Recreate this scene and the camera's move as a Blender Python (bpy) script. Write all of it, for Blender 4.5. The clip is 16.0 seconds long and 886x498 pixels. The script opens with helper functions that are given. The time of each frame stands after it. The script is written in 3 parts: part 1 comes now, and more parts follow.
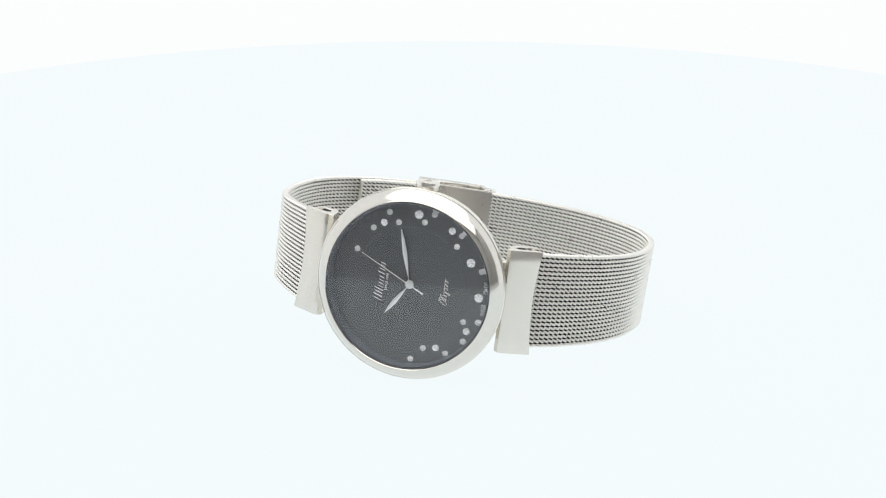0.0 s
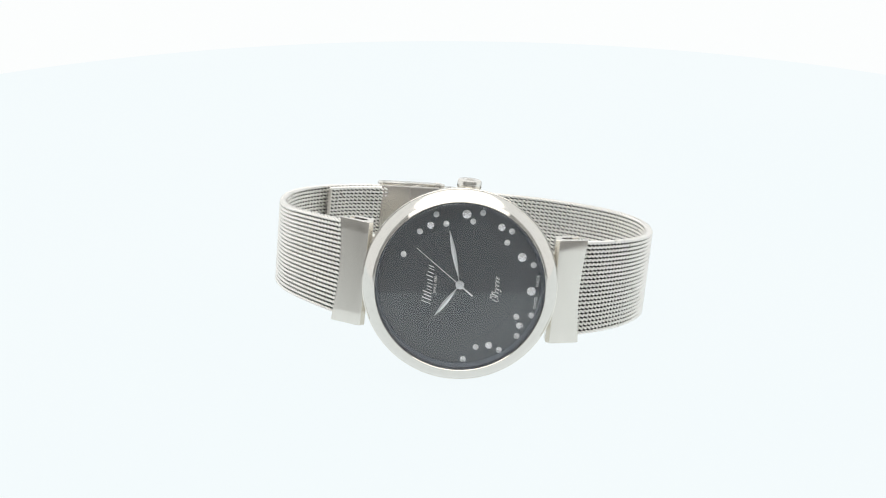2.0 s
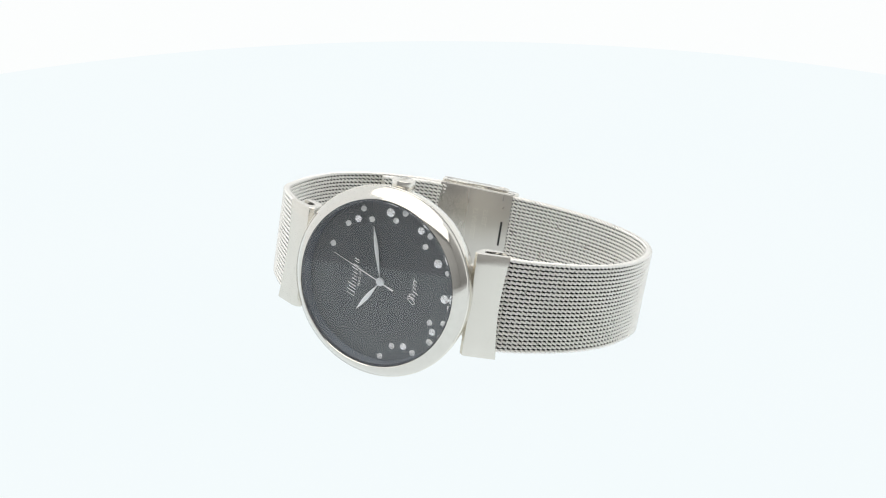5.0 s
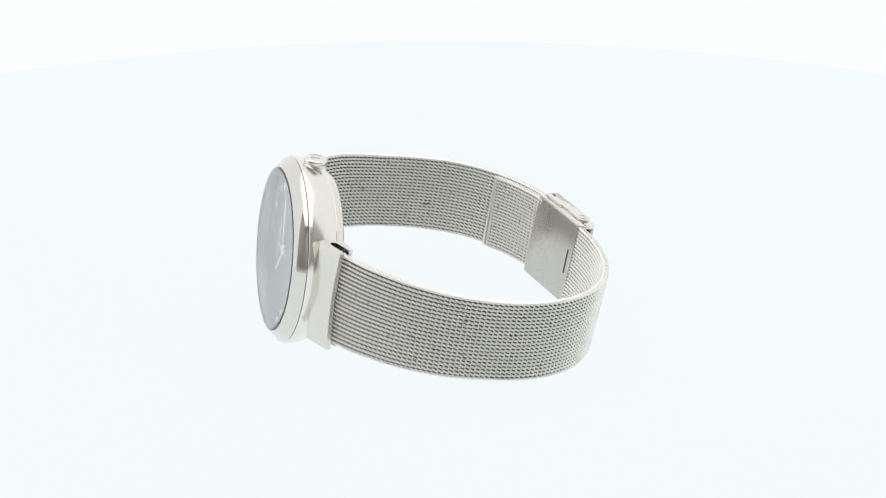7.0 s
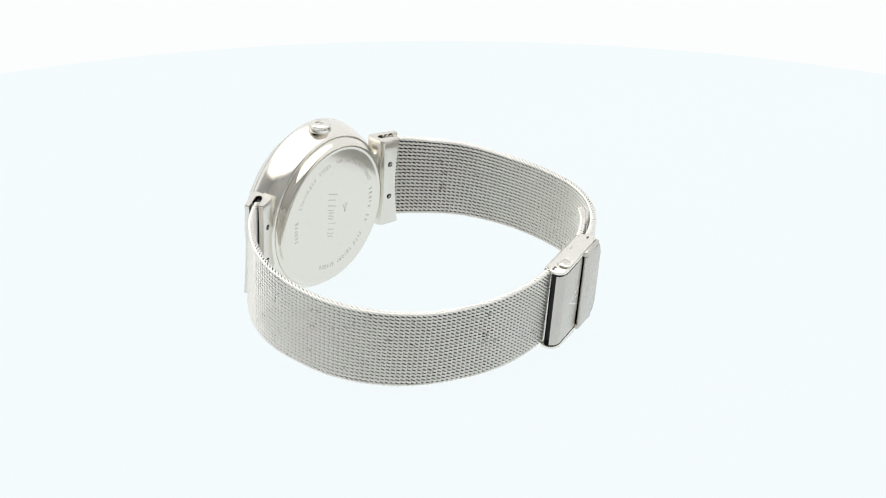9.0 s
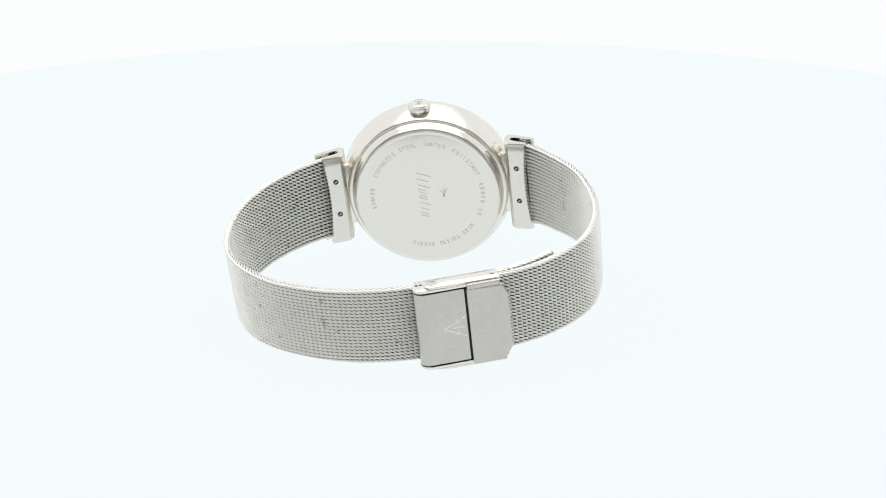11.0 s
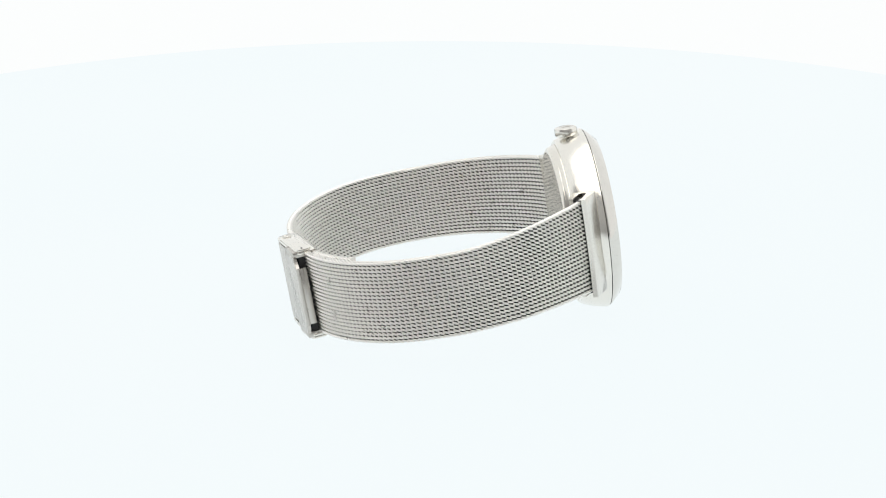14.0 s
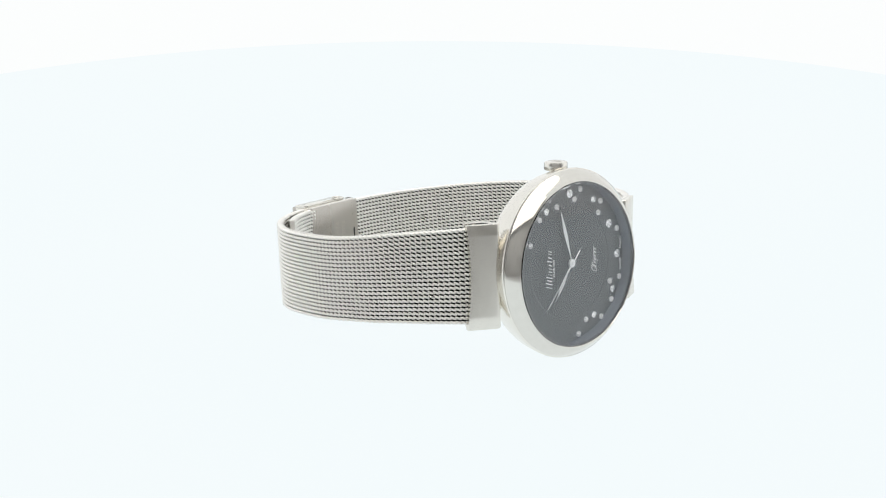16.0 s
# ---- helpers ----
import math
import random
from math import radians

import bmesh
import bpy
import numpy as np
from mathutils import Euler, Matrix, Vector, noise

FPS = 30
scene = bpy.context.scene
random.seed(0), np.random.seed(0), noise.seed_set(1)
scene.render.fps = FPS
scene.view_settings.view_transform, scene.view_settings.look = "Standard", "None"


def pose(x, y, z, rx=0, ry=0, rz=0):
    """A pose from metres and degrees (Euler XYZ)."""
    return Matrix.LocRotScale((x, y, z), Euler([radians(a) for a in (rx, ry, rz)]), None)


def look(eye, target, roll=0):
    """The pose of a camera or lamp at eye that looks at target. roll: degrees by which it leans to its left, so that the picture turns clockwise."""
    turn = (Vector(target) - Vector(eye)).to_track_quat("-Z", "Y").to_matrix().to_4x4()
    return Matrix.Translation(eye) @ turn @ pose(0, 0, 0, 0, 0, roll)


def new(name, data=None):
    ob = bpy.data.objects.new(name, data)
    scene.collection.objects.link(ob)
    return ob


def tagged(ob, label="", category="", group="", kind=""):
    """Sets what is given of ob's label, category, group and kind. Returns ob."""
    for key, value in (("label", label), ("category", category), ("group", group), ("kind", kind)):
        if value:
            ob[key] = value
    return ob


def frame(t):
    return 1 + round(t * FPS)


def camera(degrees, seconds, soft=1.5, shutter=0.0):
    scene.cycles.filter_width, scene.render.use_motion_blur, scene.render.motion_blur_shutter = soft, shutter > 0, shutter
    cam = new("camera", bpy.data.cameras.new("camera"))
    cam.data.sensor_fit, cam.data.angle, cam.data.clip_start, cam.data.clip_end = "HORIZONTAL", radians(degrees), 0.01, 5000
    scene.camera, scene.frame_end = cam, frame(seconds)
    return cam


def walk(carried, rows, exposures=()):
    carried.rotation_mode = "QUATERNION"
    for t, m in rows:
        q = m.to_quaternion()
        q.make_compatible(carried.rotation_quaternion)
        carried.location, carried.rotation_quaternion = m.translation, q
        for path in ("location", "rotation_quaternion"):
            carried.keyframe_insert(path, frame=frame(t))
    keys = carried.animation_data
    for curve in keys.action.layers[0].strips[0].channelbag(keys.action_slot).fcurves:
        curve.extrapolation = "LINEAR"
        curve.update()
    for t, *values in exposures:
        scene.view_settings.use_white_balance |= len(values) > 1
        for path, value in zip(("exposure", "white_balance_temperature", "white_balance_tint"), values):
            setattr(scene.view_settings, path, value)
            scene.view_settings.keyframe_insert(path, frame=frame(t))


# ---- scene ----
# A wrist watch on a lit turntable, filmed by a camera on a tripod.
LIFT = 0.0161  # the turntable's axis point lies this far above the plate
cam = camera(22.64, 16.0, soft=1.1)
STILL = look((0.0, -0.38868, 0.13545 + LIFT), (0.00071, -0.00087, -0.00248 + LIFT), 0.0)
walk(cam, [(0.0, STILL), (16.0, STILL)])

# the turn of the plate and the watch, in degrees
TURN = [
    (0.0, 21.6), (0.5, 15.2), (1.0, 9.7), (1.5, 5.9), (2.0, 5.02), (2.5, 5.02), (3.0, 6.8), (3.5, 10.9), (4.0, 16.7),
    (5.25, 36.6), (6.5, 66.0), (7.0, 79.6), (7.5, 92.9), (8.0, 106.3), (8.5, 119.6), (9.0, 133.1), (10.25, 167.7),
    (11.5, 202.2), (12.0, 216.0), (12.5, 229.4), (13.0, 243.0), (13.5, 256.0), (14.0, 269.2), (14.5, 282.0),
    (15.0, 295.0), (15.5, 308.0), (16.0, 320.8),
]
# the second hand steps forward twice, then back once a second
TICKS = [(0.0, 24.0), (0.3, 30.0), (1.3, 36.0)] + [(2.9 + k, 30.0 - 6.0 * k) for k in range(14)]

# ---- light ----
world = bpy.data.worlds.new("studio")
scene.world = world
world.use_nodes = True
world.node_tree.nodes["Background"].inputs[0].default_value = (0.5, 0.52, 0.55, 1)
world.node_tree.nodes["Background"].inputs[1].default_value = 0.15


def area_lamp(name, eye, target, wide, deep, watts, colour=(1, 1, 1)):
    data = bpy.data.lights.new(name, "AREA")
    data.shape, data.size, data.size_y, data.energy, data.color = "RECTANGLE", wide, deep, watts, colour
    ob = new(name, data)
    ob.matrix_world = look(eye, target)
    return ob


area_lamp("overhead_softbox", (0.0, -0.03, 0.78), (0, -0.029, 0), 1.3, 1.3, 8.6, (1.0, 0.985, 0.95))


# ---- materials ----
def material(name, colour, rough=0.5, metal=0.0, **more):
    m = bpy.data.materials.new(name)
    m.use_nodes = True
    b = m.node_tree.nodes["Principled BSDF"]
    b.inputs["Base Color"].default_value = (*colour, 1)
    b.inputs["Roughness"].default_value, b.inputs["Metallic"].default_value = rough, metal
    for key, value in more.items():
        b.inputs[key.replace("_", " ")].default_value = value
    return m


def link_noise(m, scale, stretch, rough_range, bump=0.0, tint=None):
    """Grain: a stretched noise drives the roughness, the tint and a fine relief."""
    t = m.node_tree
    b = t.nodes["Principled BSDF"]
    co, mp, nz = t.nodes.new("ShaderNodeTexCoord"), t.nodes.new("ShaderNodeMapping"), t.nodes.new("ShaderNodeTexNoise")
    mp.inputs["Scale"].default_value = stretch
    nz.inputs["Scale"].default_value, nz.inputs["Detail"].default_value = scale, 4
    t.links.new(co.outputs["Object"], mp.inputs["Vector"])
    t.links.new(mp.outputs["Vector"], nz.inputs["Vector"])
    rr = t.nodes.new("ShaderNodeMapRange")
    rr.inputs["To Min"].default_value, rr.inputs["To Max"].default_value = rough_range
    t.links.new(nz.outputs["Fac"], rr.inputs["Value"])
    t.links.new(rr.outputs["Result"], b.inputs["Roughness"])
    if tint:
        ramp = t.nodes.new("ShaderNodeValToRGB")
        ramp.color_ramp.elements[0].position, ramp.color_ramp.elements[1].position = 0.3, 0.7
        ramp.color_ramp.elements[0].color, ramp.color_ramp.elements[1].color = (*tint[0], 1), (*tint[1], 1)
        t.links.new(nz.outputs["Fac"], ramp.inputs["Fac"])
        t.links.new(ramp.outputs["Color"], b.inputs["Base Color"])
    if bump:
        bp = t.nodes.new("ShaderNodeBump")
        bp.inputs["Strength"].default_value, bp.inputs["Distance"].default_value = bump, 0.00002
        t.links.new(nz.outputs["Fac"], bp.inputs["Height"])
        t.links.new(bp.outputs["Normal"], b.inputs["Normal"])
    return m


POLISHED = link_noise(material("polished_steel", (0.79, 0.745, 0.665), 0.12, 1), 300, (1, 1, 1), (0.15, 0.22),
                      0, ((0.82, 0.796, 0.742), (0.84, 0.816, 0.76)))
BRUSHED = link_noise(material("brushed_steel", (0.7, 0.68, 0.63), 0.25, 1), 260, (1, 1, 0.3), (0.22, 0.33),
                     0.08, ((0.55, 0.525, 0.487), (0.59, 0.565, 0.525)))
BEZEL = link_noise(material("polished_bezel_steel", (0.72, 0.71, 0.67), 0.1, 1), 700, (1, 1, 1), (0.07, 0.13),
                   0.05, ((0.72, 0.7, 0.655), (0.745, 0.725, 0.68)))
SATIN = link_noise(material("satin_steel", (0.7, 0.69, 0.65), 0.22, 1), 500, (1, 1, 0.1), (0.17, 0.26),
                   0.1, ((0.74, 0.715, 0.66), (0.77, 0.744, 0.69)))
WIRE = link_noise(material("steel_wire", (0.8, 0.785, 0.745), 0.3, 1), 500, (1, 1, 1), (0.24, 0.34),
                  0, ((0.88, 0.86, 0.82), (0.92, 0.9, 0.86)))
# near-black base colour carries the shade in the strap's gaps
GAP_SHADE = material("shade_dark_steel", (0.05, 0.049, 0.047), 0.5, 1)
DIAL = link_noise(material("anthracite_lacquer", (0.03, 0.036, 0.042), 0.35, 0.0, Coat_Weight=0.35, Coat_Roughness=0.08), 900, (1, 1, 1), (0.32, 0.38),
                  0, ((0.045, 0.054, 0.063), (0.046, 0.055, 0.064)))
RING = material("blue_grey_ring", (0.2, 0.23, 0.28), 0.22, 0.6)
GASKET = material("dark_blue_gasket", (0.05, 0.058, 0.075), 0.35)
PRINT = material("silver_print", (0.85, 0.87, 0.88), 0.45, 0.0)
HAND = material("rhodium_hand", (0.82, 0.83, 0.84), 0.3, 0.75)
STONE = material("cut_crystal", (0.95, 0.96, 0.97), 0.15, 0.45)
STUD = material("bright_cut_steel", (0.93, 0.93, 0.94), 0.24, 0.8)
ENGRAVED = material("etched_steel", (0.66, 0.635, 0.58), 0.4, 1)
FROSTED = material("frosted_etching", (0.86, 0.85, 0.82), 0.5, 0.6)
GLASS = material("sapphire_glass", (1, 1, 1), 0.0, 0.0, Transmission_Weight=1.0, IOR=1.52)
# flat black that stands for the shade inside slots, gaps and holes
BLACK = material("recess_shade_black", (0.02, 0.02, 0.02), 0.6)


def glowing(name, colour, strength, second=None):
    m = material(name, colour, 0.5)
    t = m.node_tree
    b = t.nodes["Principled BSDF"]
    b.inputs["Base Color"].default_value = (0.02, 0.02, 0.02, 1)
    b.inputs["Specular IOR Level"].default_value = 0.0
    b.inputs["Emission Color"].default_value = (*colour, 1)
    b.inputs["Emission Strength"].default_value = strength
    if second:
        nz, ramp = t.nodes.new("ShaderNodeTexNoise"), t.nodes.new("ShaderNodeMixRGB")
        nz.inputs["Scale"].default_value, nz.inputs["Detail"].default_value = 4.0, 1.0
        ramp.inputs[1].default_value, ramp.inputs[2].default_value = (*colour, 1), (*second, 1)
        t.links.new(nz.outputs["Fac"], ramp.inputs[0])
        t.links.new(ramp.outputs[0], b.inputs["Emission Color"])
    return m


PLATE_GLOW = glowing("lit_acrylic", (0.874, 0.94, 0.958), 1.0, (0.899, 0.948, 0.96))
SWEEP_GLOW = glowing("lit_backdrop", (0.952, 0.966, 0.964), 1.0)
DARK_WALL = link_noise(material("grey_studio_wall", (0.45, 0.45, 0.45), 0.8), 6, (1, 1, 1), (0.7, 0.9),
                       0, ((0.43, 0.43, 0.43), (0.47, 0.47, 0.47)))
TABLE = link_noise(material("grey_table", (0.4, 0.4, 0.4), 0.6), 30, (1, 1, 1), (0.5, 0.7),
                   0, ((0.38, 0.38, 0.38), (0.42, 0.42, 0.42)))

APRON = link_noise(material("matt_grey_board", (0.48, 0.49, 0.5), 0.7), 30, (1, 1, 1), (0.6, 0.8),
                   0, ((0.46, 0.47, 0.48), (0.5, 0.51, 0.52)))

# ---- mesh helpers ----
# The watch's own axes: x to six o'clock, y from the dial to the back, z to the crown; in millimetres from the dial's centre.
REST = Matrix(((0.99207756, -0.0913649, 0.08622394, 0.00614), (0.07856177, 0.98678669, 0.1417042, -0.02904),
               (-0.09803143, -0.13380765, 0.98614672, 0.00121 + LIFT), (0, 0, 0, 1)))
MM = REST @ Matrix.Scale(0.001, 4)


def part(name, bm, mat, parent=None, label="", matrix=MM, smooth=40):
    """Links a bmesh as one mesh object under a thing or a part."""
    mesh = bpy.data.meshes.new(name)
    bmesh.ops.recalc_face_normals(bm, faces=bm.faces)
    if smooth:
        for f in bm.faces:
            f.smooth = True
        for e in bm.edges:
            e.smooth = len(e.link_faces) == 2 and e.calc_face_angle(0) < radians(smooth)
    bm.to_mesh(mesh)
    bm.free()
    if matrix is not None:
        mesh.transform(matrix)
    for m in mat if isinstance(mat, (list, tuple)) else [mat]:
        mesh.materials.append(m)
    ob = new(name, mesh)
    ob.parent = parent
    return tagged(ob, label)


def lathe(profile, axis="Y", steps=128, centre=(0, 0, 0), closed=False):
    """A ring or a cup turned round the y or z axis from (radius, height) pairs."""
    bm = bmesh.new()
    rings = []
    for r, h in profile:
        row = []
        for k in range(steps if r > 1e-6 else 1):
            a = 2 * math.pi * k / steps
            c, s = r * math.cos(a), r * math.sin(a)
            row.append(bm.verts.new(Vector((c, h, s) if axis == "Y" else (c, s, h)) + Vector(centre)))
        rings.append(row)
    pairs = list(zip(rings, rings[1:])) + ([(rings[-1], rings[0])] if closed else [])
    for a, b in pairs:
        n = max(len(a), len(b))
        for k in range(n):
            j = (k + 1) % n
            corners = [a[k % len(a)], a[j % len(a)], b[j % len(b)], b[k % len(b)]]
            corners = list(dict.fromkeys(corners))
            if len(corners) > 2:
                bm.faces.new(corners)
    return bm


def bar(bm, x0, x1, y0, y1, z0, z1, matrix=None, bevel=0.0, segments=2):
    """A box with rounded edges, added to bm."""
    made = bmesh.ops.create_cube(bm, size=1)["verts"]
    m = Matrix.Translation(((x0 + x1) / 2, (y0 + y1) / 2, (z0 + z1) / 2)) @ Matrix.Diagonal((abs(x1 - x0), abs(y1 - y0), abs(z1 - z0), 1))
    bmesh.ops.transform(bm, matrix=m, verts=made)
    if bevel:
        edges = list({e for v in made for e in v.link_edges})
        out = bmesh.ops.bevel(bm, geom=edges, offset=bevel, segments=segments, affect="EDGES", profile=0.5)
        made = list({v for f in out["faces"] for v in f.verts} | {v for v in made if v.is_valid})
    if matrix is not None:
        bmesh.ops.transform(bm, matrix=matrix, verts=made)
    return bm


def prism(outline, z0, z1, bevel=0.0, bm=None):
    """A plate of an (x, y) outline between two heights, edges rounded."""
    bm = bm or bmesh.new()
    low = [bm.verts.new((x, y, z0)) for x, y in outline]
    high = [bm.verts.new((x, y, z1)) for x, y in outline]
    faces = [bm.faces.new(low[::-1]), bm.faces.new(high)]
    n = len(outline)
    faces += [bm.faces.new((low[k], low[(k + 1) % n], high[(k + 1) % n], high[k])) for k in range(n)]
    if bevel:
        edges = list({e for f in faces[:2] for e in f.edges})
        bmesh.ops.bevel(bm, geom=edges, offset=bevel, segments=2, affect="EDGES", profile=0.5)
    return bm


def lettering(text, size, matrix, align="LEFT"):
    """The text as a bmesh, in its own plane: x along the line, y up."""
    curve = bpy.data.curves.new("text", "FONT")
    curve.body, curve.size, curve.align_x, curve.extrude, curve.resolution_u = text, size, align, 0.01, 2
    ob = new("text", curve)
    bpy.context.view_layer.update()
    mesh = bpy.data.meshes.new_from_object(ob.evaluated_get(bpy.context.evaluated_depsgraph_get()))
    bm = bmesh.new()
    bm.from_mesh(mesh)
    bmesh.ops.transform(bm, matrix=matrix, verts=bm.verts)
    bpy.data.objects.remove(ob)
    bpy.data.curves.remove(curve)
    bpy.data.meshes.remove(mesh)
    return bm


def axes(x, y, z, at):
    """A matrix with the given columns."""
    return Matrix(((x[0], y[0], z[0], at[0]), (x[1], y[1], z[1], at[1]), (x[2], y[2], z[2], at[2]), (0, 0, 0, 1)))


# ---- the studio ----
def studio():
    m = Matrix.Identity(4)
    # lit plate
    table = tagged(new("turntable"), "round backlit white acrylic turntable plate", "turntable")
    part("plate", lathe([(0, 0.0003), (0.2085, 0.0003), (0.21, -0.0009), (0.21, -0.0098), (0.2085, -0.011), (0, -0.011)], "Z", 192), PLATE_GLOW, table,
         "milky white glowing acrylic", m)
    part("pedestal", lathe([(0, -0.0112), (0.16, -0.0112), (0.165, -0.014), (0.165, -0.04), (0, -0.04)], "Z", 96), TABLE, table, "", m)
    # board out of view in front, added to even out the dial's reflection
    bm = bmesh.new()
    rows = [[bm.verts.new((r * math.cos(a), r * math.sin(a), z)) for r, z in ((0.213, -0.0125), (0.213, -0.0042), (0.214, -0.004), (0.69, -0.004), (0.69, -0.0125))]
            for a in (radians(204 + 132 * k / 48) for k in range(49))]
    for a, b in zip(rows, rows[1:]):
        for k in range(5):
            bm.faces.new((a[k], b[k], b[(k + 1) % 5], a[(k + 1) % 5]))
    tagged(part("reflection_board", bm, APRON, None, "unseen matt grey board added for the dial reflection", m), category="table top", kind="structure")
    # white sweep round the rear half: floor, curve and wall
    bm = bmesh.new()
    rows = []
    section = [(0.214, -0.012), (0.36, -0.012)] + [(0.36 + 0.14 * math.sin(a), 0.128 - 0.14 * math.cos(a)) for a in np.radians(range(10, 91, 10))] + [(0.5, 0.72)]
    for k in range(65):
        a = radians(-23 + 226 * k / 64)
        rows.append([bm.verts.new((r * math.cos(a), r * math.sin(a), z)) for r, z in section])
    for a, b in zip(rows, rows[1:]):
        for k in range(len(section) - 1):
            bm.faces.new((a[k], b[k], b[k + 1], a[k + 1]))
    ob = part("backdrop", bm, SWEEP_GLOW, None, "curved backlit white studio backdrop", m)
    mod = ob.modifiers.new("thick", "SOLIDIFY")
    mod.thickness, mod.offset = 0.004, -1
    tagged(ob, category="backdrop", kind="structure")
    # unseen walls added to close the set; their grey tones the reflections
    for name, box, mat in (("floor", (-0.7, 0.7, -0.8, 0.7, -0.06, -0.042), TABLE), ("wall_front", (-0.7, 0.7, -0.82, -0.8, -0.04, 0.9), DARK_WALL),
                           ("wall_back", (-0.7, 0.7, 0.7, 0.72, -0.04, 0.9), DARK_WALL), ("wall_left", (-0.72, -0.7, -0.8, 0.7, -0.04, 0.9), DARK_WALL),
                           ("wall_right", (0.7, 0.72, -0.8, 0.7, -0.04, 0.9), DARK_WALL), ("ceiling", (-0.7, 0.7, -0.8, 0.7, 0.9, 0.92), DARK_WALL)):
        ob = part(name, bar(bmesh.new(), *box), mat, None, "plain grey studio " + name.split("_")[0], m, 0)
        tagged(ob, category=name.split("_")[0], kind="structure")
    return table


# ---- the watch ----
def case(watch):
    part("case_body", lathe([(14.75, -0.6), (16.75, -0.28), (16.98, -0.14), (17.02, 0.1), (16.9, 0.9), (16.55, 2.5), (16.05, 3.9), (15.6, 4.85),
                             (15.4, 5.1), (15.2, 5.2), (14.9, 5.2), (14.6, 4.9)], steps=192, closed=True), POLISHED, watch, "polished steel case side")
    part("bezel", lathe([(14.72, -0.7), (14.72, -2.35), (14.85, -2.45), (15.0, -2.4), (16.75, -0.6), (16.82, -0.32), (14.9, -0.65)], steps=192, closed=True),
         BEZEL, watch, "sloping polished steel bezel")
    back = part("case_back", lathe([(14.85, 5.0), (14.85, 5.35), (14.6, 5.6), (14.45, 6.1), (14.25, 6.55), (13.95, 6.82), (13.6, 6.9), (13.3, 6.88), (13.15, 6.82), (12.95, 6.82), (0, 6.82)], steps=192),
                link_noise(material("mirror_steel", (0.79, 0.762, 0.70), 0.1, 1), 200, (1, 1, 1), (0.1, 0.16)), watch, "mirror-polished steel case back")
    # engraving: words run round the rim; read from behind, so x is turned over
    def rim(text, start, end, size):
        n = len(text)
        for k, ch in enumerate(text):
            if ch == " ":
                continue
            a = radians(start + (end - start) * (k + 0.5) / n)
            at = Vector((-10.4 * math.sin(a), 6.825, 10.4 * math.cos(a)))
            up = Vector((-math.sin(a), 0, math.cos(a)))
            along = Vector((-math.cos(a), 0, -math.sin(a)))
            yield axes(along, up, Vector((0, 1, 0)), at), ch, size
    for word, a, b in (("STAINLESS", -66, -30), ("STEEL", -25, -5), ("WATER", 3, 25), ("RESISTANT", 32, 72)):
        bm = bmesh.new()
        for mx, ch, size in rim(word, a, b, 1.3):
            piece = lettering(ch, size, mx, "CENTER")
            tmp = bpy.data.meshes.new("t")
            piece.to_mesh(tmp)
            bm.from_mesh(tmp)
            piece.free()
            bpy.data.meshes.remove(tmp)
        part("engraved_word", bm, ENGRAVED, back, "faint etched lettering", smooth=0)
    bm = bmesh.new()
    for k, a in enumerate([*range(82, 122, 5), *range(132, 205, 4), *range(-100, -78, 4)]):
        if k % 7 == 5:
            continue
        b = radians(a)
        up, along = Vector((-math.sin(b), 0, math.cos(b))), Vector((-math.cos(b), 0, -math.sin(b)))
        bar(bm, -0.2, 0.14 + 0.1 * (k % 3), 0, 0.85, 0, 0.012, axes(along, up, Vector((0, 1, 0)), up * 10.4 + Vector((0, 6.82, 0))))
    part("engraved_marks", bm, ENGRAVED, back, "faint etched marks", smooth=0)
    bm = bmesh.new()
    for k, (h, w) in enumerate(((1.9, 0.3), (1.5, 0.25), (1.6, 0.25), (1.1, 0.5), (1.1, 0.4), (1.5, 0.25), (1.2, 0.25), (1.1, 0.4))):
        for side in (-0.3, 0.3) if w > 0.3 else (0,):
            bar(bm, 0, 1.55 * h, -0.11, 0.11, 0, 0.012, axes((-0.93, 0, -0.36), (0.36, 0, -0.93), (0, 1, 0), (1.7, 6.82, 4.9 - k * 1.25 + side)))
    part("engraved_emblem", bm, ENGRAVED, back, "faint etched emblem", smooth=0)
    bm = bmesh.new()
    for ang in (-28, 0, 28):
        bar(bm, -0.1, 0.1, 0, 2.0, 0, 0.012, axes((-math.cos(radians(ang)), 0, math.sin(radians(ang))), (math.sin(radians(ang)), 0, math.cos(radians(ang))),
                                                 (0, 1, 0), (-3.2 - 0.4 * math.sin(radians(ang)), 6.82, -0.6)))
    part("engraved_arrow", bm, ENGRAVED, back, "faint etched arrow", smooth=0)
    # crown with its flutes
    bm = bmesh.new()
    rings = []
    for z, r, flute in ((15.6, 1.2, 0), (16.45, 1.2, 0), (16.5, 1.98, 0.0), (16.65, 2.1, 0.05), (17.7, 2.1, 0.05), (17.9, 2.0, 0.0), (18.0, 1.8, 0), (18.03, 0, 0)):
        if r == 0:
            rings.append([bm.verts.new((0, 2.9, z))])
            continue
        rings.append([bm.verts.new(((r - flute * (k % 2)) * math.cos(2 * math.pi * k / 72), 2.9 + (r - flute * (k % 2)) * math.sin(2 * math.pi * k / 72), z)) for k in range(72)])
    for a, b in zip(rings, rings[1:]):
        for k in range(72):
            j = (k + 1) % 72
            bm.faces.new((a[k], a[j], b[j], b[k]) if len(b) > 1 else (a[k], a[j], b[0]))
    crown = part("crown", bm, POLISHED, watch, "fluted steel winding crown")
    bm = bmesh.new()
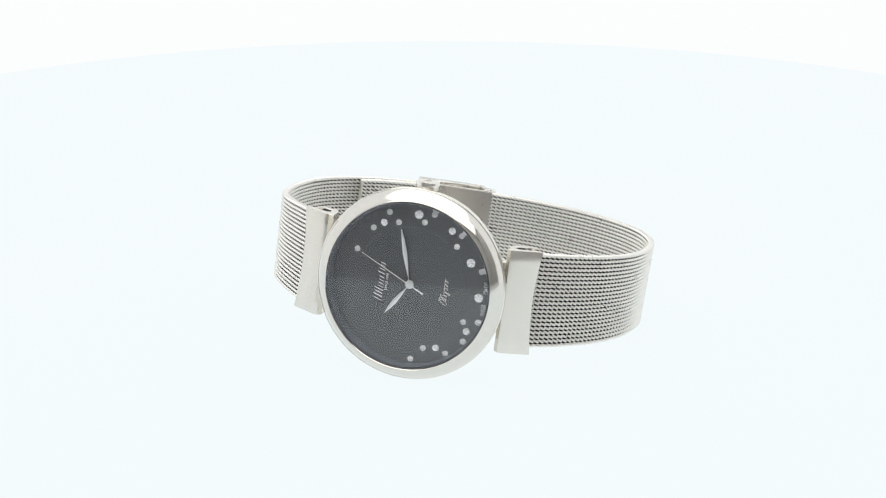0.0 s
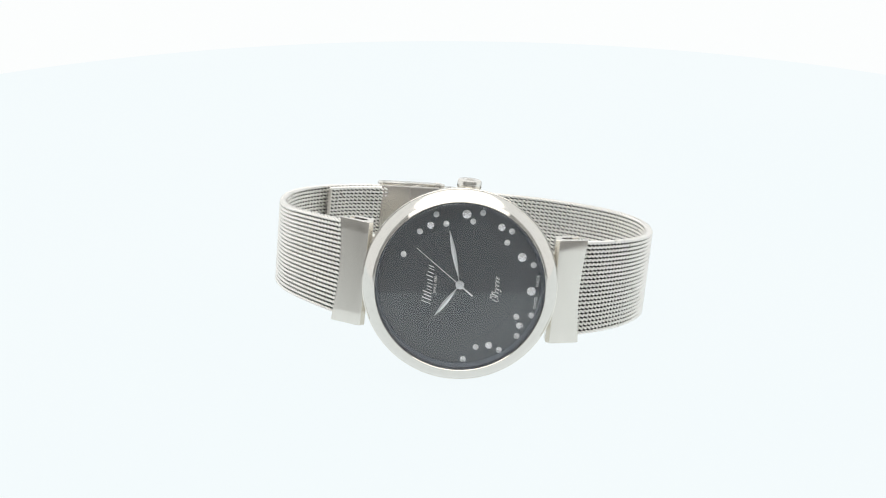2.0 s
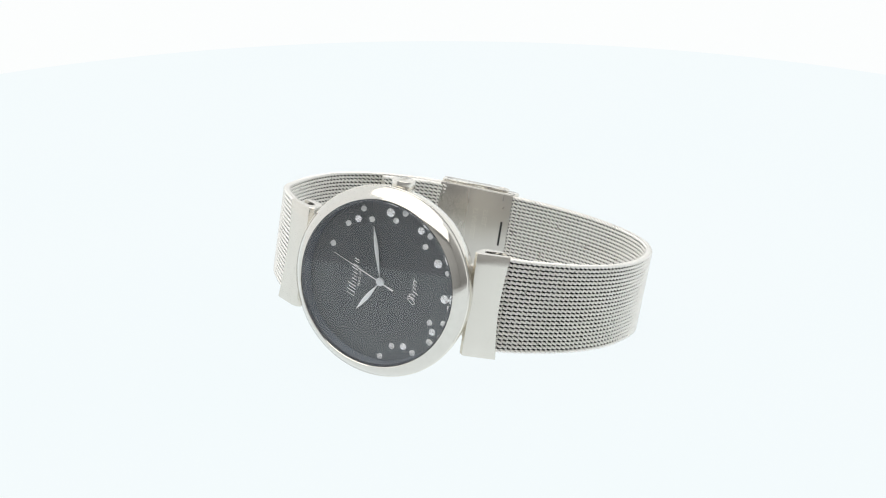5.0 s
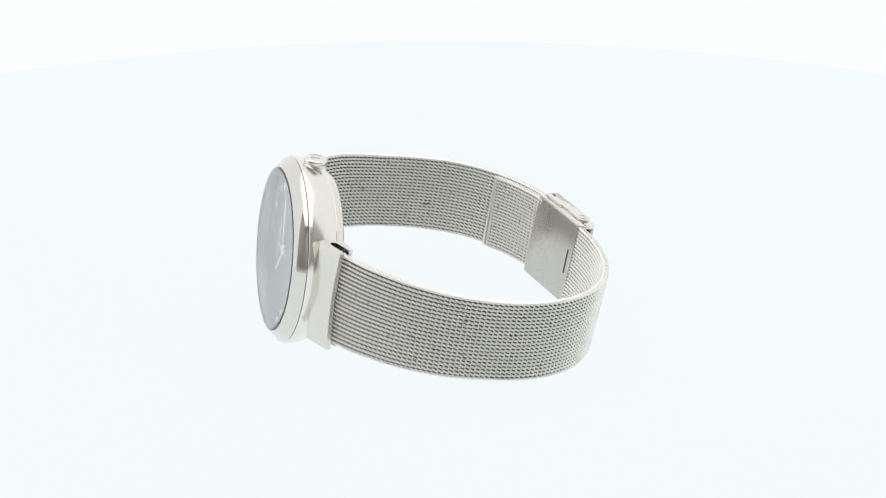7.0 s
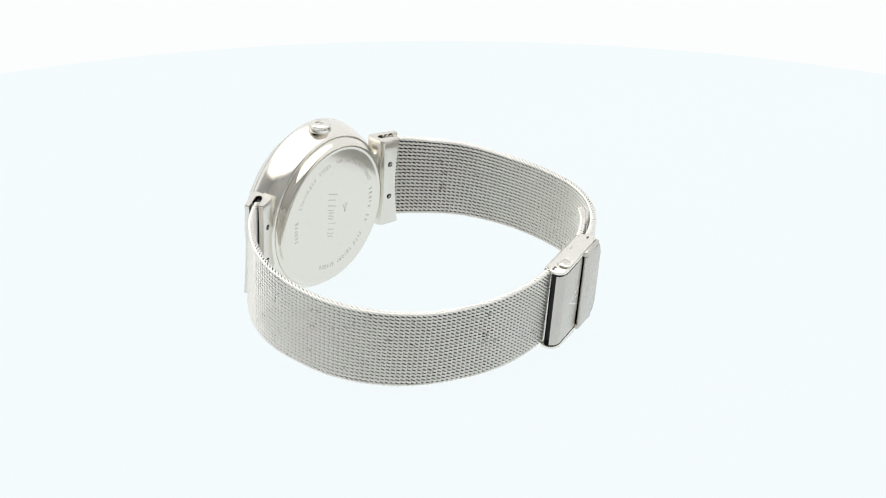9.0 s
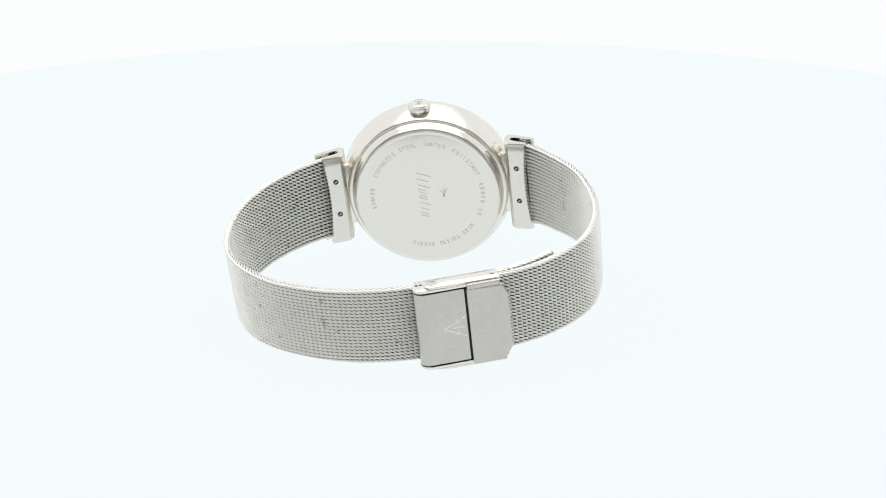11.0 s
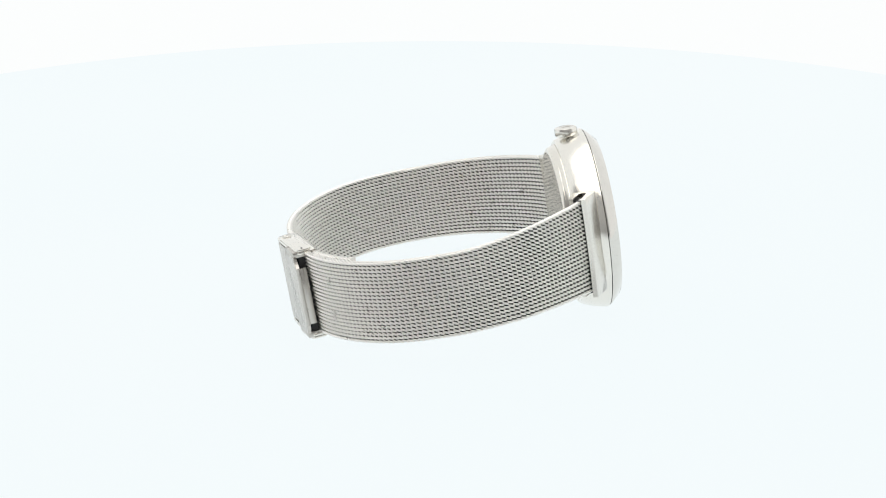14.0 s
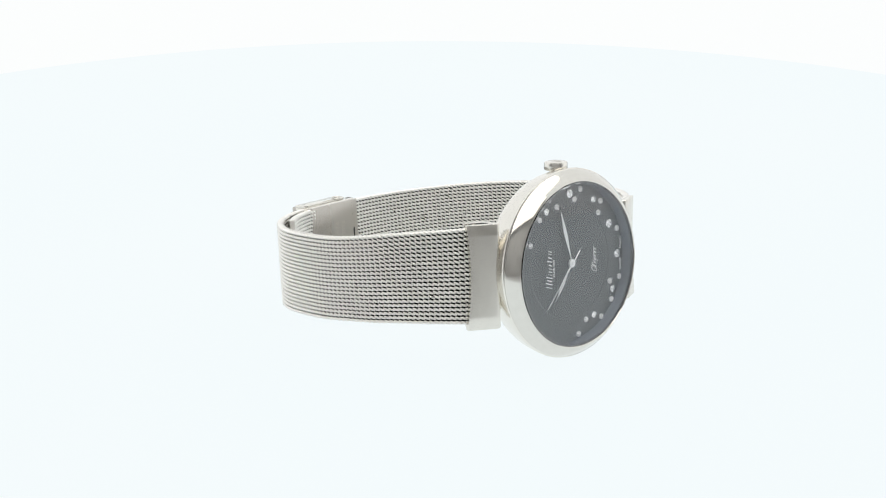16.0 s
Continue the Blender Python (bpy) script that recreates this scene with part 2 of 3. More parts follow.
    for ang in (-35, 0, 35):
        bar(bm, -0.1, 0.1, -1.0, 0.7, 18.03, 18.06, Matrix.Translation((0, 2.9, 0)) @ Matrix.Rotation(radians(ang), 4, "Z"))
    part("crown_emblem", bm, ENGRAVED, crown, "etched arrow emblem", smooth=0)


def facet_disc(r, depth, sides, alternate):
    """A cut stone: a low faceted cone with a flat table; alternate: blades tilted to and fro."""
    bm = bmesh.new()
    top = bm.verts.new((0, -depth, 0))
    rim = []
    for k in range(sides):
        a = 2 * math.pi * k / sides
        d = depth * (0.75 if alternate and k % 2 else 0.25)
        rim.append((bm.verts.new((r * math.cos(a), -d, r * math.sin(a))), bm.verts.new((r * math.cos(a), 0, r * math.sin(a)))))
    for k in range(sides):
        (a, al), (b, bl) = rim[k], rim[(k + 1) % sides]
        bm.faces.new((top, a, b))
        bm.faces.new((a, al, bl, b))
    return bm


def dial(watch):
    face = part("dial", lathe([(14.3, 0.35), (14.3, 0.02), (14.0, 0.0), (13.8, 0.0), (10.25, 0.0), (10.17, 0.0), (10.06, 0.07), (9.96, 0.08), (9.8, 0.08), (0, 0.08)], steps=160), DIAL, watch,
                "glossy anthracite dial with a stepped centre")
    part("inner_ring", lathe([(14.45, 0.3), (14.45, -1.5), (14.3, -1.62), (14.2, -1.5), (13.95, -0.02), (13.95, 0.3)], steps=160, closed=True), RING, watch,
         "glossy blue-grey inner ring")
    part("gasket", lathe([(14.7, 0.3), (14.7, -1.85), (14.3, -1.85), (14.28, -1.7), (14.5, -1.5), (14.5, 0.3)], steps=160, closed=True), GASKET, watch,
         "dark blue seal under the glass edge")
    small = [(-10.2, 4.45), (-7.79, 8.69), (-5.25, 11.95), (-3.39, 10.47), (1.19, 11.32), (2.74, 12.97), (8.02, 10.21), (7.4, 8.17), (12.36, 4.67),
             (12.9, -4.28), (10.33, -4.76), (10.73, -8.17), (7.93, -10.95), (3.83, -10.8), (1.84, -13.2)]
    large = [(-6.02, 9.94, 0.62), (-0.02, 12.48, 0.78), (6.2, 10.75, 0.64), (10.25, 5.84, 0.78), (12.44, 0.01, 0.78), (11.08, -6.3, 0.62), (6.07, -10.31, 0.62)]
    bm = facet_disc(0.53, 0.38, 10, True)
    first = part("crystal", bm, STONE, face, "round cut crystal", None, 0)
    first.matrix_basis = MM @ Matrix.Translation((small[0][0], 0, small[0][1]))
    for k, (x, z) in enumerate(small[1:]):
        ob = new("crystal", first.data)
        ob.parent = face
        ob.matrix_basis = MM @ Matrix.Translation((x, 0, z)) @ Matrix.Rotation(0.7 * k, 4, "Y")
        tagged(ob, "round cut crystal")
    for k, (x, z, r) in enumerate(large):
        part("steel_stud", facet_disc(r, 0.2, 12, True), STUD, face, "larger faceted steel stud",
             MM @ Matrix.Translation((x, 0, z)) @ Matrix.Rotation(0.4 + 0.5 * k, 4, "Y"), 0)
    # words and emblems; the line runs towards the crown
    line = lambda x, z, y=-0.0: axes((0, 0, 1), (-1, 0, 0), (0, -1, 0), (x, y, z))
    bm = bmesh.new()
    slant = Matrix(((1, 0.3, 0, 0), (0, 1, 0, 0), (0, 0, 1, 0), (0, 0, 0, 1)))
    for z, w, h in ((-3.95, 0.62, 1.6), (-2.75, 0.0, 1.3), (-2.2, 0.0, 1.55), (-1.6, 0.5, 0.9), (-0.5, 0.55, 0.9), (0.75, 0.0, 1.25), (1.4, 0.0, 1.0), (2.1, 0.42, 0.9)):
        m = line(-4.75, z) @ slant
        bar(bm, 0, 0.1 if w else 0.17, 0, h, 0, 0.02, m)
        if w:
            bar(bm, w, w + 0.17, 0, h, 0, 0.02, m)
    part("emblem_strokes", bm, PRINT, face, "silver printed emblem strokes", smooth=0)
    part("printed_words", lettering("SINCE 1888", 0.62, line(-4.05, -1.95, -0.0)), PRINT, face, "small silver print", smooth=0)
    part("printed_words", lettering("SWISS", 0.78, line(13.62, -3.05, -0.01)), PRINT, face, "small silver print", smooth=0)
    part("printed_words", lettering("MADE", 0.78, line(13.62, 0.85, -0.01)), PRINT, face, "small silver print", smooth=0)
    # slanted script flourish
    bm = bmesh.new()
    pts = []
    for k in range(193):
        f = k / 192
        a = f * 2 * math.pi * 7
        tall = 0.98 if f < 0.15 else 0.6 if f < 0.29 else 0.33
        drop = 0.55 * math.exp(-((f - 0.5) / 0.05) ** 2)
        y = 0.3 + tall * (0.75 if f < 0.15 else 1) * math.cos(a) + (0.25 if f < 0.29 else 0) - drop
        pts.append(Vector((f * 4.4 + (0.5 if f < 0.15 else 0.24) * math.sin(a) + 0.45 * y, y)))
    lace = line(6.75, -2.5)
    for a, b in zip(pts, pts[1:]):
        d = (b - a).normalized()
        n = Vector((-d.y, d.x)) * 0.042
        bm.faces.new([bm.verts.new(lace @ Vector((p.x, p.y, 0.02))) for p in (a - n, b - n, b + n, a + n)])
    part("script_flourish", bm, PRINT, face, "fine silver script flourish", smooth=0)
    # hands
    def hand(name, length, width, tail, y, angle, label):
        a = radians(angle)
        d, n = Vector((-math.cos(a), 0, math.sin(a))), Vector((math.sin(a), 0, math.cos(a)))
        bm = bmesh.new()
        rows = []
        for s, w in ((-tail, 0.18), (0.0, 0.25), (0.14, 0.2), (0.4, 0.75), (0.6, 1.0), (0.8, 0.7), (1.0, 0.08)):
            p = d * (s if s <= 0 else s * length)
            rows.append([bm.verts.new(p + n * w * width / 2 + Vector((0, y, 0))), bm.verts.new(p + Vector((0, y - 0.12, 0))), bm.verts.new(p - n * w * width / 2 + Vector((0, y, 0)))])
        for p, q in zip(rows, rows[1:]):
            for k in range(3):
                bm.faces.new((p[k], p[(k + 1) % 3], q[(k + 1) % 3], q[k]))
        part(name, bm, HAND, watch, label, smooth=0)
    hand("hour_hand", 7.0, 0.85, 0.0, -0.28, 303.2, "silver leaf-shaped hour hand")
    hand("minute_hand", 9.85, 0.82, 0.0, -0.45, 74.1, "silver leaf-shaped minute hand")
    part("hand_hub", lathe([(0.0, -0.75), (0.25, -0.75), (0.3, -0.7), (0.32, -0.62), (0.7, -0.6), (0.76, -0.52), (0.76, -0.2), (0, -0.2)], steps=40), HAND, watch,
         "polished hub of the hands")
    # second hand, in its own axes: x along the hand, y down to the dial
    bm = bmesh.new()
    for x0, x1, w0, w1 in ((0.0, 9.95, 0.1, 0.045), (-2.9, 0.0, 0.16, 0.11)):
        low = [bm.verts.new((x, y, z)) for x, y, z in ((x0, 0, -w0), (x1, 0, -w1), (x1, 0, w1), (x0, 0, w0))]
        high = [bm.verts.new((v.co.x, -0.06, v.co.z * 0.6)) for v in low]
        bm.faces.new(low)
        bm.faces.new(high[::-1])
        for k in range(4):
            bm.faces.new((low[k], low[(k + 1) % 4], high[(k + 1) % 4], high[k]))
    second = part("second_hand", bm, HAND, watch, "thin silver second hand", Matrix.Scale(0.001, 4), 0)
    # crystal
    glass = part("watch_glass", lathe([(0, -2.5), (14.1, -2.5), (14.35, -2.5), (14.55, -2.45), (14.68, -2.3), (14.68, -1.9), (14.5, -1.9), (0, -1.9)], steps=160), GLASS, watch, "clear flat watch glass")
    glass.visible_shadow = False
    return second


def end_link(watch, side):
    """The steel end piece that joins the strap to the case; side: 1 at six, -1 at twelve o'clock."""
    # outline of the folded plate in (x, y), swept along z, with a hollowed strap edge
    outline = [(15.9, 1.7), (16.6, 1.15), (17.3, 1.25), (21.75, 3.75), (21.45, 4.55), (17.6, 2.75), (16.95, 3.0), (16.8, 3.6), (17.2, 4.25),
               (20.2, 5.75), (19.75, 6.5), (16.4, 5.6), (15.8, 4.6)]
    bm = bmesh.new()
    rows = []
    levels = [-9.3, -9.15, -7, -5, -3, -1, 1, 3, 5, 7, 8.95, 9.1]
    for z in levels:
        row = []
        for k, (x, y) in enumerate(outline):
            hollow = 0.65 * math.cos(math.pi * (z - 0.4) / 18.5) if k in (3, 4, 9, 10) else 0
            shrink = 0.12 if z in (-9.3, 9.1) else 0
            cx, cy = 18.2, 3.6
            d = Vector((x - cx, y - cy)).normalized() * shrink
            row.append(bm.verts.new((side * (x - hollow - d.x), y - 0.4 * hollow - d.y, z)))
        rows.append(row)
    n = len(outline)
    for a, b in zip(rows, rows[1:]):
        for k in range(n):
            bm.faces.new((a[k], a[(k + 1) % n], b[(k + 1) % n], b[k]))
    bm.faces.new(rows[0][::-1])
    bm.faces.new(rows[-1])
    ob = part("end_link", bm, SATIN, watch, "folded brushed steel end link", smooth=35)
    bm = bar(bmesh.new(), side * 14.9, side * 16.6, 2.0, 4.4, -6.2, 6.6, None, 0.25)
    part("lug", bm, POLISHED, watch, "short steel lug")
    # black prism put in the link's mouth as its shade
    mouth = [(side * x, y) for x, y in ((17.35, 3.05), (20.5, 4.45), (20.2, 4.85), (19.5, 5.3), (17.4, 4.2))]
    part("strap_slot_shade", prism(mouth, -8.7, 8.5), BLACK, ob, "black fill for the shade in the strap slot", smooth=0)
    slope = Matrix.Rotation(side * radians(14), 4, "Z")
    for z in (-3.2, 3.8):
        bm = lathe([(0, 0.16), (0.3, 0.16), (0.3, 0.12), (0.52, 0.12), (0.56, -0.1)], "Y", 20)
        bmesh.ops.transform(bm, matrix=Matrix.Translation((side * 17.75, 5.85, z)) @ slope, verts=bm.verts)
        screw = part("screw", bm, GAP_SHADE, ob, "small dark recessed screw")
        bm = bar(bmesh.new(), -0.3, 0.3, 0.155, 0.19, -0.07, 0.07, Matrix.Translation((side * 17.75, 5.85, z)) @ slope @ Matrix.Rotation(0.6, 4, "Y"))
        part("screw_slot", bm, WIRE, ob, smooth=0)


def curve_through(points, step):
    """Points at even steps along a smooth curve through the given ones, with the tangents."""
    p = [np.array(q, float) for q in points]
    p = [2 * p[0] - p[1], *p, 2 * p[-1] - p[-2]]
    dense = []
    for a, b, c, d in zip(p, p[1:], p[2:], p[3:]):
        for t in np.linspace(0, 1, 40, endpoint=False):
            dense.append(0.5 * (2 * b + (c - a) * t + (2 * a - 5 * b + 4 * c - d) * t**2 + (3 * b - 3 * c + d - a) * t**3))
    dense.append(p[-2])
    dense = np.array(dense)
    far = np.r_[0, np.cumsum(np.linalg.norm(np.diff(dense, axis=0), axis=1))]
    s = np.linspace(0, far[-1], max(2, int(round(far[-1] / step)) + 1))
    out = np.stack([np.interp(s, far, dense[:, k]) for k in range(3)], 1)
    return out, s


WIDTH, PITCH, ROWS_ACROSS = 14.9, 0.92, 22


def woven(name, points, watch, label, leans, outward, widen=1.14):
    """A strap of woven wire: slanting links in rows on both faces of a thin core, with roped edges."""
    pts, s = curve_through(points, 0.2)
    tang = np.gradient(pts, axis=0)
    tang /= np.linalg.norm(tang, axis=1)[:, None]
    up = np.array([0, 0, 1.0]) - tang * tang[:, 2:3]
    up /= np.linalg.norm(up, axis=1)[:, None]
    # the strap's upper edge leans outwards, by degrees given at even steps
    lean = np.radians(np.interp(np.linspace(0, 1, len(pts)), np.linspace(0, 1, len(leans)), leans))[:, None]
    flared = up * np.cos(lean) + outward * np.cross(tang, up) * np.sin(lean)
    pts = pts + (up - flared) * WIDTH / 2
    up = flared
    out = np.cross(tang, up)
    # the strap widens towards the case
    spread = np.interp(s, (0, 0.35 * s[-1], s[-1]), (widen, 1, 1))
    # core, its steel coloured near-black for the shade between the wires
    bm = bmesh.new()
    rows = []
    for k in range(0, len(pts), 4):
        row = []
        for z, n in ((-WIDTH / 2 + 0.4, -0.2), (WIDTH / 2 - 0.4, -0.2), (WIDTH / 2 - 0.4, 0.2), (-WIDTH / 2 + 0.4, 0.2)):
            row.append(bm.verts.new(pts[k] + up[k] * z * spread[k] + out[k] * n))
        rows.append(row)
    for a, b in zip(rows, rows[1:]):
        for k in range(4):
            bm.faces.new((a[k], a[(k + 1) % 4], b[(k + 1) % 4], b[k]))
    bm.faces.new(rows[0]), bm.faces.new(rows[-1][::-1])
    strap = part(name, bm, GAP_SHADE, watch, label)
    # one spindle: rings along its length
    sides, rings = 6, ((-0.5, 0.38), (-0.36, 0.8), (0.0, 1.0), (0.36, 0.8), (0.5, 0.38))
    base = np.array([(l, w * math.cos(2 * math.pi * k / sides), w * math.sin(2 * math.pi * k / sides)) for l, w in rings for k in range(sides)])
    quads = np.array([(r * sides + k, r * sides + (k + 1) % sides, (r + 1) * sides + (k + 1) % sides, (r + 1) * sides + k) for r in range(len(rings) - 1) for k in range(sides)])
    verts, faces, count = [], [], 0
    rng = np.random.default_rng(3)

    def lay(arc, z, n, slant, length, wide, thick, edge=False, arch=0.0):
        nonlocal count
        keep = (arc > 0.2) & (arc < s[-1] - 0.2)
        arc = arc[keep]
        c = np.stack([np.interp(arc, s, pts[:, k]) for k in range(3)], 1)
        t = np.stack([np.interp(arc, s, tang[:, k]) for k in range(3)], 1)
        u = np.stack([np.interp(arc, s, up[:, k]) for k in range(3)], 1)
        o = np.cross(t, u)
        a = slant + rng.normal(0, 0.012, len(arc))
        along = t * np.cos(a)[:, None] + u * np.sin(a)[:, None]
        side = u * np.cos(a)[:, None] - t * np.sin(a)[:, None]
        if edge:
            u, o = o, u
            along = t * np.cos(a)[:, None] + u * np.sin(a)[:, None]
            side = u * np.cos(a)[:, None] - t * np.sin(a)[:, None]
            mid = c + o * z * np.interp(arc, s, spread)[:, None]
        else:
            mid = c + u * z * np.interp(arc, s, spread)[:, None] + o * n
        v = mid[:, None] + along[:, None] * base[None, :, :1] * length + side[:, None] * base[None, :, 1:2] * wide + o[:, None] * (base[None, :, 2:] * thick + arch * (0.5 - 4 * base[None, :, :1] ** 2))
        verts.append(v.reshape(-1, 3))
        faces.append((quads[None] + (np.arange(len(arc)) * len(base))[:, None, None] + count).reshape(-1, 4))
        count += len(arc) * len(base)

    step = (WIDTH - 0.5) / (ROWS_ACROSS - 1)
    for r in range(ROWS_ACROSS):
        z = -WIDTH / 2 + 0.25 + step * r
        arc = np.arange(0, s[-1], PITCH) + 0.06 * (r % 2)
        for face in (-1, 1):
            # the wire's twist shows the same slant from outside and from inside
            lay(arc, z, 0.34 * face, 0.4 * face * -1, 1.32, 0.228, 0.25, False, 0.2 * face)
    for z in (-WIDTH / 2 + 0.06, WIDTH / 2 - 0.06):
        lay(np.arange(0, s[-1], PITCH), z, 0.0, 0.6, 1.45, 0.24, 0.2, True)
    mesh = bpy.data.meshes.new("woven_wire")
    mesh.from_pydata(np.concatenate(verts).tolist(), [], np.concatenate(faces).tolist())
    mesh.polygons.foreach_set("use_smooth", [True] * len(mesh.polygons))
    mesh.transform(MM)
    mesh.materials.append(WIRE)
    weave = new("woven_wire", mesh)
    weave.parent = strap
    tagged(weave, "woven steel wire links", kind="stuff")
    return strap


def straps(watch):
    six = [(18.0, 3.7, 0.1), (20.9, 5.3, 0.1), (25.5, 8.9, 0.1), (30.6, 14.9, 0.05), (34.0, 22.2, -0.05), (35.1, 30.5, -0.2), (34.3, 38.0, -0.3), (31.0, 44.9, -0.45),
           (25.4, 50.6, -0.75), (18.5, 54.2, -0.95), (12.0, 56.0, -1.1), (5.0, 56.6, -1.2), (-1.5, 56.05, -1.25), (-8.0, 54.6, -1.3)]
    twelve = [(-18.0, 3.7, 0.0), (-20.9, 5.3, 0.0), (-24.6, 9.2, -0.1), (-28.6, 14.4, -0.3), (-31.2, 19.8, -0.7), (-32.9, 27.0, -1.1), (-32.9, 34.0, -1.2), (-31.4, 40.6, -1.25),
              (-27.9, 46.2, -1.25), (-23.3, 50.3, -1.25), (-18.0, 53.2, -1.2), (-12.0, 54.9, -1.2), (-6.0, 56.4, -1.2)]
    tail = [(-13.5, 53.1, -1.3), (-17.2, 51.75, -1.3), (-21.6, 49.2, -1.3), (-24.8, 46.4, -1.3)]
    woven("strap_half", six, watch, "woven steel mesh strap half", [0, 0, 0.5, 1, 2, 3, 3, 3, 3], 1)
    woven("strap_half", twelve, watch, "woven steel mesh strap half", [0, 0, 1, 2, 2, 2, 2], -1)
    woven("strap_tail", tail, watch, "loose end of the mesh strap", [2, 2], -1, 1.0)
    # smooth strip that binds the loose end
    bm = bar(bmesh.new(), -0.14, 0.14, -0.5, 0.5, -7.4, 7.4, axes((-0.75, -0.66, 0), (-0.66, 0.75, 0), (0, 0, 1), (-25.0, 46.2, -1.3)), 0.12)
    part("strap_tip", bm, WIRE, watch, "smooth steel strip on the strap end")


def clasp(watch):
    """The folding clasp: x along the strap, y outwards, z up; from its middle."""
    tilt = radians(192.5)
    at = Vector((-8.8, 55.7, -1.5))
    ax = Vector((math.cos(tilt), math.sin(tilt), 0))
    ay = Vector((math.sin(tilt), -math.cos(tilt), 0))
    ay = ay if ay.y > 0 else -ay
    local = MM @ axes(ax, ay, ax.cross(ay), at) @ Matrix.Rotation(radians(-2) * ax.cross(ay).z, 4, "X")
    base = part("clasp", bar(bmesh.new(), -7.6, 7.0, -2.4, -1.95, -7.9, 7.9, None, 0.15), BRUSHED, watch, "folding steel clasp", local)
    up = ax.cross(ay).z
    # cover plate, its free edge rolled inwards
    turn_in = np.radians(range(90, 166, 15))
    outline = [(0.55, 1.1), (0.55, 1.7)] + [(-6.5 + 1.85 * math.cos(q), -0.15 + 1.85 * math.sin(q)) for q in turn_in]
    outline += [(-6.5 + 1.25 * math.cos(q), -0.15 + 1.25 * math.sin(q)) for q in turn_in[::-1]]
    part("cover_plate", prism(outline, -7.2, 7.2, 0.1), BRUSHED, base, "satin cover plate with a rolled edge", local)
    flap = [(0.9, -7.2), (7.3, -7.2), (7.4, -6.2), (8.2, -5.4), (8.2, 5.4), (7.4, 6.2), (7.3, 7.2), (0.9, 7.2)]
    bm = prism(flap, -2.4, -1.75, 0.2)
    bmesh.ops.transform(bm, matrix=axes((1, 0, 0), (0, 0, 1), (0, -1, 0), (0, 0, 0)), verts=bm.verts)
    for z in (-1, 1):
        bar(bm, 1.0, 7.0, -1.2, 2.3, z * 7.0, z * 8.15, None, 0.25)
    bar(bm, 7.55, 8.05, 0.5, 2.0, -5.3, 5.3, None, 0.15)
    part("lock_flap", bm, BRUSHED, base, "raised steel lock flap", local)
    for z in (-1, 1):
        n = 10
        outline = [(-6.5 + 1.85 * math.cos(a), -0.15 + 1.85 * math.sin(a)) for a in np.linspace(math.pi / 2, 3 * math.pi / 2, n)]
        outline += [(6.6, -2.0), (7.2, -1.4), (7.2, 1.2), (6.6, 1.8)]
        part("cheek_plate", prism(outline, z * 7.5, z * 8.0, 0.12), POLISHED, base, "rounded polished cheek", local)
        # lever with a waved edge and a ringed rivet
        outline = [(-4.9 + 1.3 * math.cos(q), 0.35 + 1.3 * math.sin(q)) for q in np.linspace(math.pi / 2, 3 * math.pi / 2, n)]
        outline += [(-3.4, -0.95), (-2.4, -0.6), (-0.6, -0.45), (1.0, -0.75), (2.2, -1.15), (6.6, -1.2), (7.1, -0.7), (7.1, 1.3), (6.6, 1.7)]
        part("lever", prism(outline, z * 8.04, z * 8.45, 0.1), POLISHED, base, "polished lever", local)
        bm = lathe([(0, z * 8.56), (0.5, z * 8.56), (0.58, z * 8.47), (0.68, z * 8.47), (0.74, z * 8.58), (0.9, z * 8.54), (0.95, z * 8.4)], "Z", 28, (-4.7, 0.35, 0))
        part("rivet", bm, SATIN, base, "ringed rivet head", local)
        # slit and holes are uncut: dark patches carry their shade
        part("pin_hole_shade", bar(bmesh.new(), 5.6, 6.4, 0.1, 0.4, z * 8.4, z * 8.47), GAP_SHADE, base, "small dark patch for the shade in a slit", local, 0)
        for x in (-7.6, -6.85):
            part("pin_hole_shade", bar(bmesh.new(), x, x + 0.45, -0.95, -0.5, z * 7.95, z * 8.02), BLACK, base, "small black patch for the shade in a hole", local, 0)
    # solid black block painted in for the shade between the clasp's plates
    part("inner_gap_shade", bar(bmesh.new(), -6.9, 6.6, -1.3, 1.3, -7.3, 7.3), BLACK, base, "black block for the shade inside the clasp", local, 0)
    part("hinge_bar", bar(bmesh.new(), -7.6, -7.1, -1.35, -0.85, -7.4, 7.4, None, 0.2), POLISHED, base, "polished hinge bar", local)
    # slot, a black strip coloured as its shade, and words on the inner plate
    part("slot", bar(bmesh.new(), -6.4, -6.0, -2.43, -2.35, -2.4, 2.4), BLACK, base, "black strip for the shade in a narrow slot", local, 0)
    for k, word in enumerate(("STAINLESS", "STEEL")):
        m = axes((0, 0, -up), (1, 0, 0), (0, -1, 0), (-1.2 - 2.0 * k, -2.41, 4.2 * up))
        part("stamped_word", lettering(word, 1.35, m), ENGRAVED, base, "stamped lettering", local, 0)
    bm = bmesh.new()
    for ang, start, end in ((-27, 0.0, 4.3), (0, 1.6, 3.8), (27, 0.0, 4.3), (-27, 2.4, 3.0), (27, 2.4, 3.0)):
        q = radians(ang)
        wide = 0.1 if end != 3.0 else 0.3
        bar(bm, start, end, -wide, wide, 0, 0.02, axes((math.cos(q), 0, math.sin(q)), (-math.sin(q), 0, math.cos(q)), (0, 1, 0), (-3.6, 1.702, 0.3)))
    part("etched_arrow", bm, FROSTED, base, "lightly etched arrow", local, 0)


